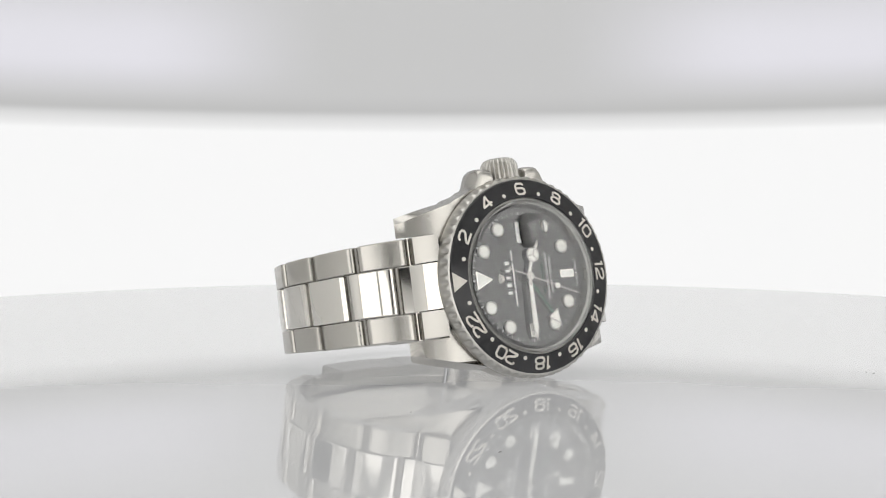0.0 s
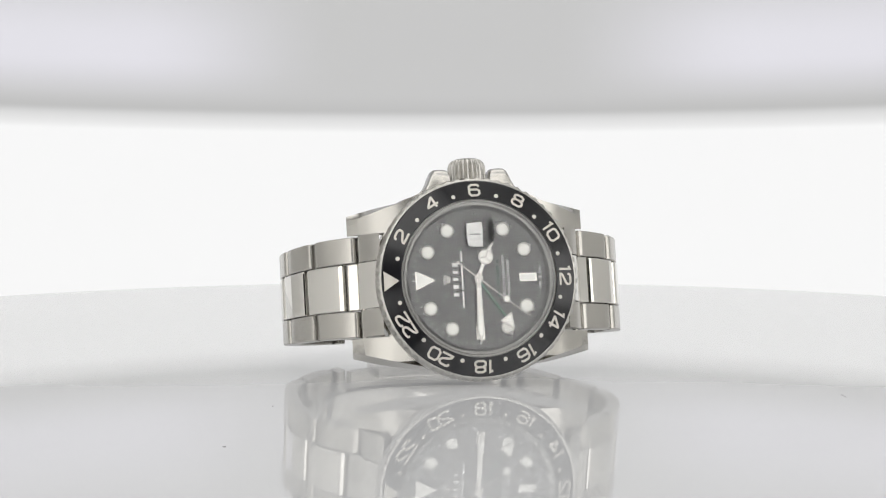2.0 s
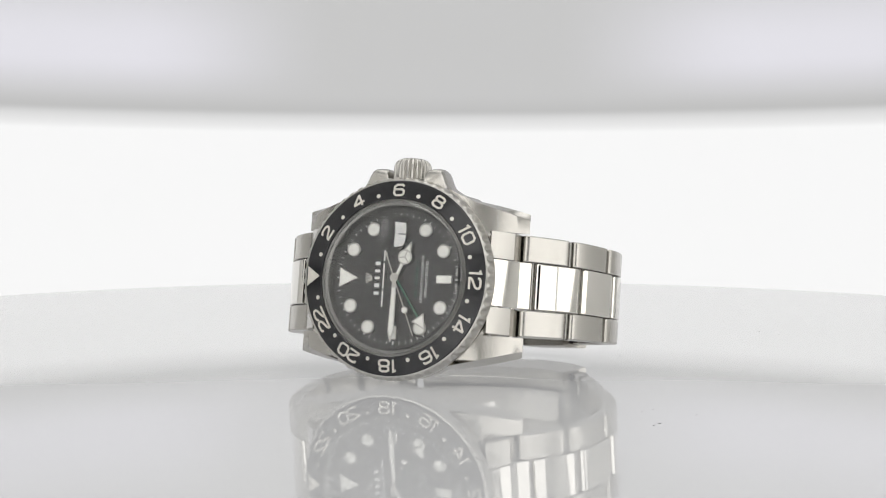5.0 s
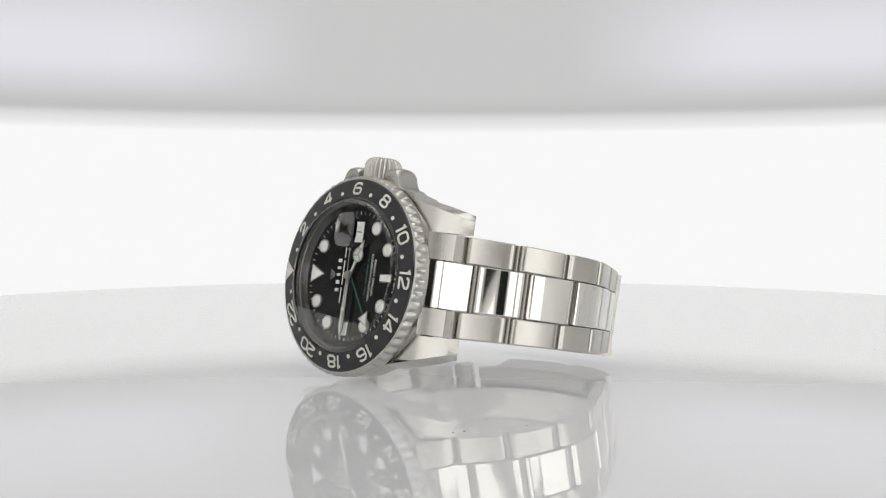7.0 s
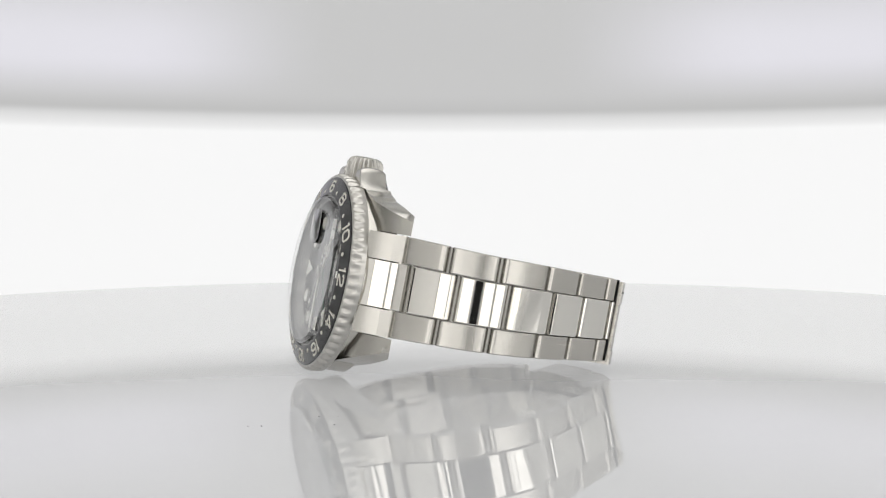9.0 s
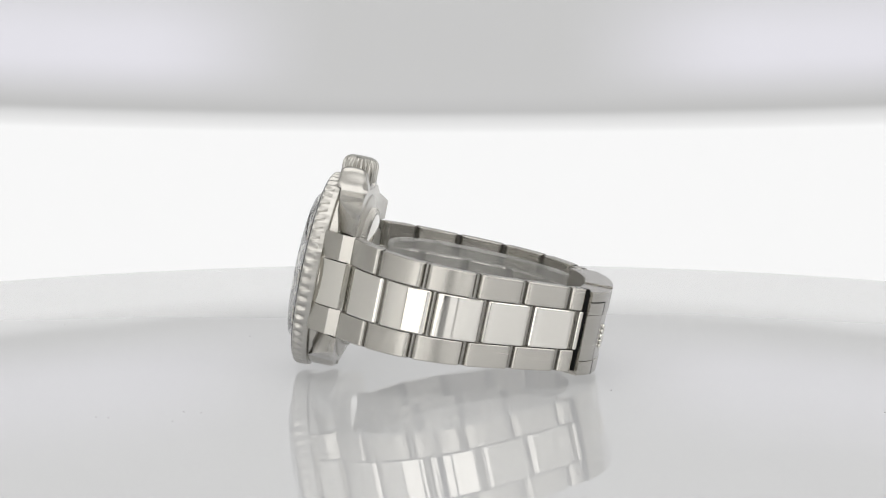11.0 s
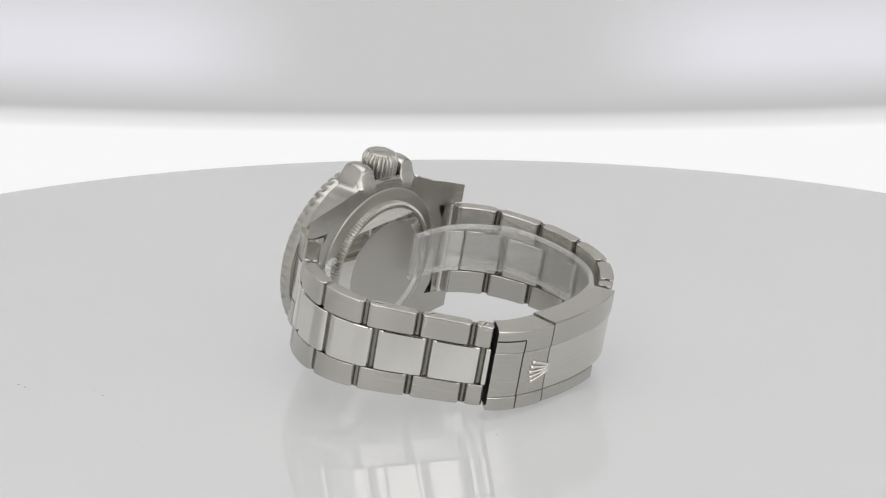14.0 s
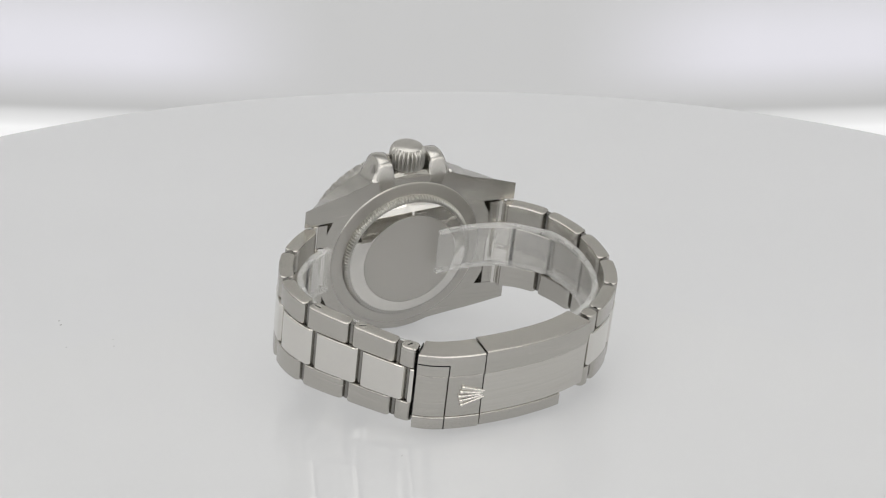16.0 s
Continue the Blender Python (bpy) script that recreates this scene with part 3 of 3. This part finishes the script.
def case_back(root):
    bm = lathe([(16.9, -7.2), (16.9, -7.55), (16.7, -7.75), (15.0, -7.95), (13.9, -8.1), (12.6, -8.1), (12.6, -7.2)], 120, None, True)
    part("back_ring", bm, BRUSH_BACK, root, "satin steel ring of the case back", STAND)
    n = 130
    bm = lathe([(14.3, -7.8), (14.3, -8.95), (13.9, -9.35), (13.3, -9.4), (13.0, -7.8)], n * 4, lambda i, j: -0.32 * (i % 4 in (0, 1)) if j in (1, 2, 3) else 0, True)
    part("fluted_ring", bm, BEZEL_STEEL, root, "finely fluted steel ring of the case back", STAND, 25)
    bm = lathe([(13.2, -8.0), (13.2, -9.35), (12.9, -9.45), (10.7, -10.15), (10.4, -10.2), (10.4, -8.0)], 120, None, True)
    part("back_slope", bm, POLISH, root, "mirror-polished slope of the case back", STAND)
    bm = lathe([(0, -10.2), (10.1, -10.2), (10.2, -10.2), (10.38, -10.14), (10.38, -8), (0, -8)], 96)
    part("back_plate", bm, BRUSH_BACK, root, "satin steel case-back plate", STAND)


# ---- bracelet ----
LOOP = [(21.8, -7.2), (24.8, -9.2), (28.2, -11.9), (31.3, -15.3), (33.7, -19.7), (35.1, -24.8), (35.2, -29.8), (33.8, -34.7), (31.2, -39.3), (28.0, -43.8), (25.0, -48.0),
        (22.0, -51.9), (19.0, -55.2), (15.5, -57.2), (11.0, -58.2), (6.0, -58.6), (0.0, -58.5), (-5.0, -58.0), (-11.2, -56.8), (-17.5, -54.5), (-23.3, -51.0), (-27.7, -47.0),
        (-31.0, -42.5), (-33.0, -37.5), (-34.0, -32.0), (-34.1, -26.5), (-33.1, -21.0), (-31.2, -16.2), (-28.9, -12.6), (-26.2, -10.0), (-24.1, -8.6), (-21.8, -7.2)]


def smooth_loop():
    pts, out = [Vector(p) for p in LOOP], []
    for i in range(len(pts) - 1):
        a, b, c, d = pts[max(0, i - 1)], pts[i], pts[i + 1], pts[min(len(pts) - 1, i + 2)]
        for k in range(12):
            t = k / 12
            out.append(0.5 * (2 * b + (c - a) * t + (2 * a - 5 * b + 4 * c - d) * t * t + (3 * b - a - 3 * c + d) * t ** 3))
    return out + [pts[-1]]


PATH2 = smooth_loop()
RUN = [0.0]
for p_, q_ in zip(PATH2, PATH2[1:]):
    RUN.append(RUN[-1] + (q_ - p_).length)


def on_loop(s, depth=0.0):
    """A point of the bracelet's outer line, s along it, moved inwards by depth."""
    i = min(len(PATH2) - 2, max(0, int(np.searchsorted(RUN, s)) - 1))
    k = (s - RUN[i]) / (RUN[i + 1] - RUN[i])
    p = PATH2[i].lerp(PATH2[i + 1], k)
    d = (PATH2[min(len(PATH2) - 1, i + 3)] - PATH2[max(0, i - 2)]).normalized()
    return p.x + d.y * depth, p.y - d.x * depth


def sag(w):
    return 1.05 * max(0.0, -w - 22) / 38


def half_width(s):
    k = min(s, RUN[-1] - s)
    return 10.0 - 1.7 * min(1.0, k / 58)


def segment(s0, s1, f0, f1, thick, out=0.0, n=5, bevel=0.22, ends=0.85):
    """A link's piece along the bracelet from s0 to s1; f0 and f1 are its sides as shares of the half width."""
    bm = bmesh.new()
    rows = []
    if ends:
        run = [(0, ends), (0.1, ends * 0.6), (0.3, ends * 0.3), (0.55, ends * 0.12), (0.9, ends * 0.02)]
        q = min(1.0, (s1 - s0) / 3.0)
        run = [(a * q, d * q) for a, d in run]
        stops = [(s0 + a, d) for a, d in run] + [(s0 + 1.2 * q + (s1 - s0 - 2.4 * q) * i / n, 0) for i in range(n + 1)] + [(s1 - a, d) for a, d in run[::-1]]
    else:
        stops = [(s0 + (s1 - s0) * i / n, 0) for i in range(n + 1)]
    for s, drop in stops:
        h = half_width(s)
        (a, b), (c, d) = on_loop(s, drop - out), on_loop(s, thick - drop)
        rows.append([bm.verts.new((x, f * h + sag(w), w)) for x, w, f in ((a, b, f0), (a, b, f1), (c, d, f1), (c, d, f0))])
    bm.faces.new(rows[0]), bm.faces.new(rows[-1])
    long = []
    for a, b in zip(rows, rows[1:]):
        for i in range(4):
            f = bm.faces.new((a[i], a[(i + 1) % 4], b[(i + 1) % 4], b[i]))
            f.material_index = 1 if i == 2 else 0
            long.append(bm.edges.get((a[i], b[i])))
    if bevel:
        bmesh.ops.recalc_face_normals(bm, faces=bm.faces)
        bmesh.ops.bevel(bm, geom=long, offset=bevel, segments=2, affect="EDGES", profile=0.5)
    return bm


def nearest_run(u, w):
    return min(zip(RUN, PATH2), key=lambda rp: (rp[1] - Vector((u, w))).length)[0]


def bracelet(root):
    gap, t = 0.95, 2.9
    total = RUN[-1]
    clasp0, clasp1 = nearest_run(18.7, -55.4), nearest_run(-18.6, -55.5)
    w_in, w_out = 0.462, 0.476

    for mirror in (False, True):
        def span(a, b):
            return (total - b, total - a) if mirror else (a, b)
        first, lag, pitch = (0.9, 2.6, 10.65) if mirror else (1.5, 2.6, 10.6)
        stop = total - clasp1 - 1.3 if mirror else clasp0 - 0.6
        s = span(-0.2, first + lag - gap)
        end = part("end_link", segment(0.0 if not mirror else s[0], s[1] if not mirror else total, -w_in, w_in, 3.2, 0.12, 3, 0.2, 0.0), POLISH, root, "polished steel end link between the lugs", STAND)
        for f0, f1 in ((w_out, 0.995), (-0.995, -w_out)):
            s = span(0.0, first - gap)
            part("end_piece", prism_end(mirror, f0 * 10, f1 * 10, first - gap), BRUSH_LINK, end, "satin-brushed side of the end link")
        part("end_saddle", prism_end(mirror, -4.5, 4.5, first + 0.5), POLISH, end)
        for k in range(6):
            a, b = first + lag + k * pitch, first + lag + (k + 1) * pitch - gap
            oa, ob_ = first + k * pitch, first + (k + 1) * pitch - gap
            if a > stop - 1:
                link_ob = None
            else:
                s = span(a, min(b, stop))
                link_ob = part("bracelet_link", segment(s[0], s[1], -w_in, w_in, t, 0.12), POLISH, root, "bracelet link with polished centre and brushed sides", STAND)
                link_ob.data.materials.append(BRUSH_LINK)
            if oa < stop - 0.8:
                s = span(oa, min(ob_, stop))
                for f0, f1 in ((w_out, 1.0), (-1.0, -w_out)):
                    if link_ob:
                        part("side_piece", segment(s[0], s[1], f0, f1, t), BRUSH_LINK, link_ob, "satin-brushed side piece")
                    else:
                        part("side_piece", segment(s[0], s[1], f0, f1, t), BRUSH_LINK, root, "satin-brushed side piece", STAND)
            if not mirror and 3 <= k <= 5 and oa < stop - 0.8:
                mid = oa + 1.55
                x, w = on_loop(mid, 1.45)
                m = Matrix.Translation((x, half_width(mid) + sag(w), w)) @ pose(0, 0, 0, -90, 0, 0)
                for pts, w0, w1, mat, nm in ((disc(0.75, 20), -0.1, 0.02, POLISH, "screw"), ([(-0.7, -0.14), (0.7, -0.14), (0.7, 0.14), (-0.7, 0.14)], 0.0, 0.035, DARK, "screw_slot")):
                    bm = prism(pts, w0, w1)
                    bmesh.ops.transform(bm, matrix=m @ pose(0, 0, 0, 0, 0, 40 * k), verts=bm.verts)
                    part(nm, bm, mat, link_ob or root, "", None if link_ob else STAND)
            # tubes that show in the gaps between the pieces
            for at, spans in ((a - gap / 2, ((-0.455, 0.455),)), (oa - gap / 2, ((0.48, 0.985), (-0.985, -0.48)))):
                if at > stop or (k == 0 and at < 1.5):
                    continue
                mid = total - at if mirror else at
                x, w = on_loop(mid, 1.3)
                h = half_width(mid)
                for f0, f1 in spans:
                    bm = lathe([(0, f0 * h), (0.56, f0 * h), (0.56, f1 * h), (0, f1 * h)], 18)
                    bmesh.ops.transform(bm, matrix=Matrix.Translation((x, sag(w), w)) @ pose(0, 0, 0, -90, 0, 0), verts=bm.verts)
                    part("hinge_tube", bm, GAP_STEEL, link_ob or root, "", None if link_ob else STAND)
    # clasp
    body = part("clasp", segment(clasp0 + 0.5, clasp1 - 0.3, -0.9, 0.9, 2.6, -0.9, 20, 0.0, 0.0), BRUSH_LINK, root, "folding steel clasp with flip cover", STAND)
    cut1, cut2 = clasp0 + 5.9, clasp0 + 13.0
    for a, b, name in ((clasp0, cut1 - 0.14, "flip_cover"), (cut1 + 0.14, cut2 - 0.12, "safety_catch"), (cut2 + 0.12, clasp1, "clasp_cover")):
        n = 14 if name == "clasp_cover" else 5
        part(name, segment(a, b, -0.72, 0.39, 1.6, 0.72, n, 0.08, 0.0), SATIN if name == "clasp_cover" else BRUSH_LINK, body, "finely brushed bright centre strip" if name == "clasp_cover" else "satin-brushed centre strip")
    for a, b, f0, f1 in ((clasp0, cut2 - 0.12, 0.396, 0.96), (cut2 + 0.12, clasp1, 0.396, 1.0),
                         (clasp0, cut2 - 0.12, -1.07, -0.726), (cut2 + 0.12, clasp1 - 6.5, -1.05, -0.726)):
        part("cover_side", segment(a, b, f0, f1, 4.9, 0.9, 10, 0.22, 0.0), BRUSH_LINK, body, "satin-brushed edge of the clasp")
    # black plate, painted in for the shade between last link and clasp
    for a, b, o in ((clasp0 - 0.2, clasp0 - 0.02, 0.0),):
        part("clasp_mouth_shade", segment(a, b, -0.97, 1.0, 3.2, o, 1, 0.0, 0.0), DARK, body, "black plate standing in for shade in the clasp's open end")
    for f0, f1 in ((-1.06, -0.73), (0.40, 0.70)):
        part("seam", segment(cut1 - 0.1, cut1 + 0.1, f0, f1, -0.8, 0.93, 1, 0, 0), DARK, body)
    part("seam", segment(clasp0 + 0.1, cut1, 0.69, 0.72, -0.8, 0.93, 5, 0, 0), DARK, body)
    part("folding_blade", segment(clasp0 + 5, clasp1 + 6, -0.42, 0.42, 4.2, -3.6, 16, 0.0, 0.0), POLISH, body, "thin polished inner blade")
    # spring bars at the lugs
    for sgn in (-1, 1):
        bm = lathe([(0, -10.1), (0.6, -10.1), (0.6, 10.1), (0, 10.1)], 12)
        bmesh.ops.transform(bm, matrix=pose(sgn * 21.2, 0, -8.3, -90, 0, 0), verts=bm.verts)
        part("spring_bar", bm, POLISH, root, "", STAND)
    # raised emblem, five tapered rays with beads
    mid = cut2 - 2.4
    bm = bmesh.new()
    for k in range(-2, 3):
        for i in range(17):
            q = i / 16
            s, v = mid + 2.1 - 4.2 * q + 0.3 * abs(k), (0.34 + 0.66 * q) * k
            r = 0.32 + 0.08 * q + (0.16 if i == 16 else 0)
            x, w = on_loop(s, -0.82)
            bmesh.ops.create_icosphere(bm, subdivisions=1, radius=r, matrix=Matrix.Translation((x, v + sag(w) - 1.35, w)))
    for k in range(-6, 7):
        x, w = on_loop(mid + 2.2 - 0.01 * k * k, -0.8)
        bmesh.ops.create_icosphere(bm, subdivisions=1, radius=0.3, matrix=Matrix.Translation((x, k * 0.165 + sag(w) - 1.35, w)))
    part("emblem", bm, POLISH, body, "polished raised five-rayed emblem", smooth=70)


def prism_end(mirror, v0, v1, reach):
    """The end link's body, which fills the notch between the lugs."""
    bm = bmesh.new()
    rows = []
    pts = [(18.6, -1.9), (20.2, -3.4), (21.9, -5.9)]
    if reach > 0.2:
        pts.append(on_loop(0.01 + reach * 0.5, 0.0))
    pts.append(on_loop(reach, 0.25))
    for i, (u, w) in enumerate(pts):
        base = -8.4 if i < 2 else w - 3.2
        rows.append([bm.verts.new((u if not mirror else -u, v, z)) for v, z in ((v0, w), (v1, w), (v1, base), (v0, base))])
    for a, b in zip(rows, rows[1:]):
        for i in range(4):
            bm.faces.new((a[i], a[(i + 1) % 4], b[(i + 1) % 4], b[i]))
    bm.faces.new(rows[0]), bm.faces.new(rows[-1])
    return bm


def wristwatch():
    root = tagged(new("wristwatch"), "steel wristwatch with black dial and link bracelet, lying on its side", "wristwatch")
    case(root)
    bezel(root)
    dial(root)
    s = hands_set(root)
    crystal(root)
    crown(root)
    case_back(root)
    bracelet(root)
    return root, s


def cuff():
    """Clear plastic strip bent inside the bracelet, open towards the case back."""
    root = tagged(new("display_cuff"), "bent clear plastic cuff inside the bracelet", "display cuff")
    total = RUN[-1]
    line = [(-5.0, -12.4), (-8, -12.0), (-12, -11.9), (-17, -12.3), (-21.5, -13.8), (-25, -16.4)]
    line += [on_loop(total - s, 3.9) for s in np.linspace(15, total - 16, 64)]
    line += [(25, -15.2), (22.5, -13.6), (20, -12.7)]
    for _ in range(2):
        cut = [(0.75 * a[0] + 0.25 * b[0], 0.75 * a[1] + 0.25 * b[1]) for a, b in zip(line, line[1:])]
        far = [(0.25 * a[0] + 0.75 * b[0], 0.25 * a[1] + 0.75 * b[1]) for a, b in zip(line, line[1:])]
        line = [line[0]] + [p for pair in zip(cut, far) for p in pair] + [line[-1]]

    def strip(y0, y1, t0, t1):
        bm, rows = bmesh.new(), []
        for i, (u, w) in enumerate(line):
            a, b = Vector(line[max(0, i - 1)]), Vector(line[min(len(line) - 1, i + 1)])
            d = (b - a).normalized()
            rows.append([bm.verts.new((u - d.y * t, y, w + d.x * t)) for y, t in ((y0, t0), (y1, t0), (y1, t1), (y0, t1))])
        for a, b in zip(rows, rows[1:]):
            for i in range(4):
                bm.faces.new((a[i], a[(i + 1) % 4], b[(i + 1) % 4], b[i]))
        bm.faces.new(rows[0]), bm.faces.new(rows[-1])
        return bm
    body = part("strip", strip(-1.9, 6.9, 0.0, 0.9), CUFF, root, "", STAND)
    for y0, y1 in ((6.9, 7.5), (-2.5, -1.9)):
        part("rim", strip(y0, y1, -0.1, 1.0), RIM, body, "thicker cloudy rim")
    return root


WATCH, SECONDS = wristwatch()
CUFF_OB = cuff()


# ---- motion of the things ----
def motions():
    turn = [(t, 43.0 - 11.933 * t) for t in (0, 4, 8, 12, 16)]
    for ob in (WATCH, CUFF_OB, TABLE):
        walk(ob, [(t, pose(0, 0, 0, 0, 0, a)) for t, a in turn])
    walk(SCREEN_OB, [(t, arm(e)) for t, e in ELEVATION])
    sweep = [(0, -20), (1.5, -34), (3.5, -52), (7, -88), (9.2, -111), (12.5, -145), (16, -181)]
    walk(SECONDS, [(t, STAND @ Matrix.Translation((0, 0, 0.0015)) @ pose(0, 0, 0, 0, 0, a)) for t, a in sweep])


motions()
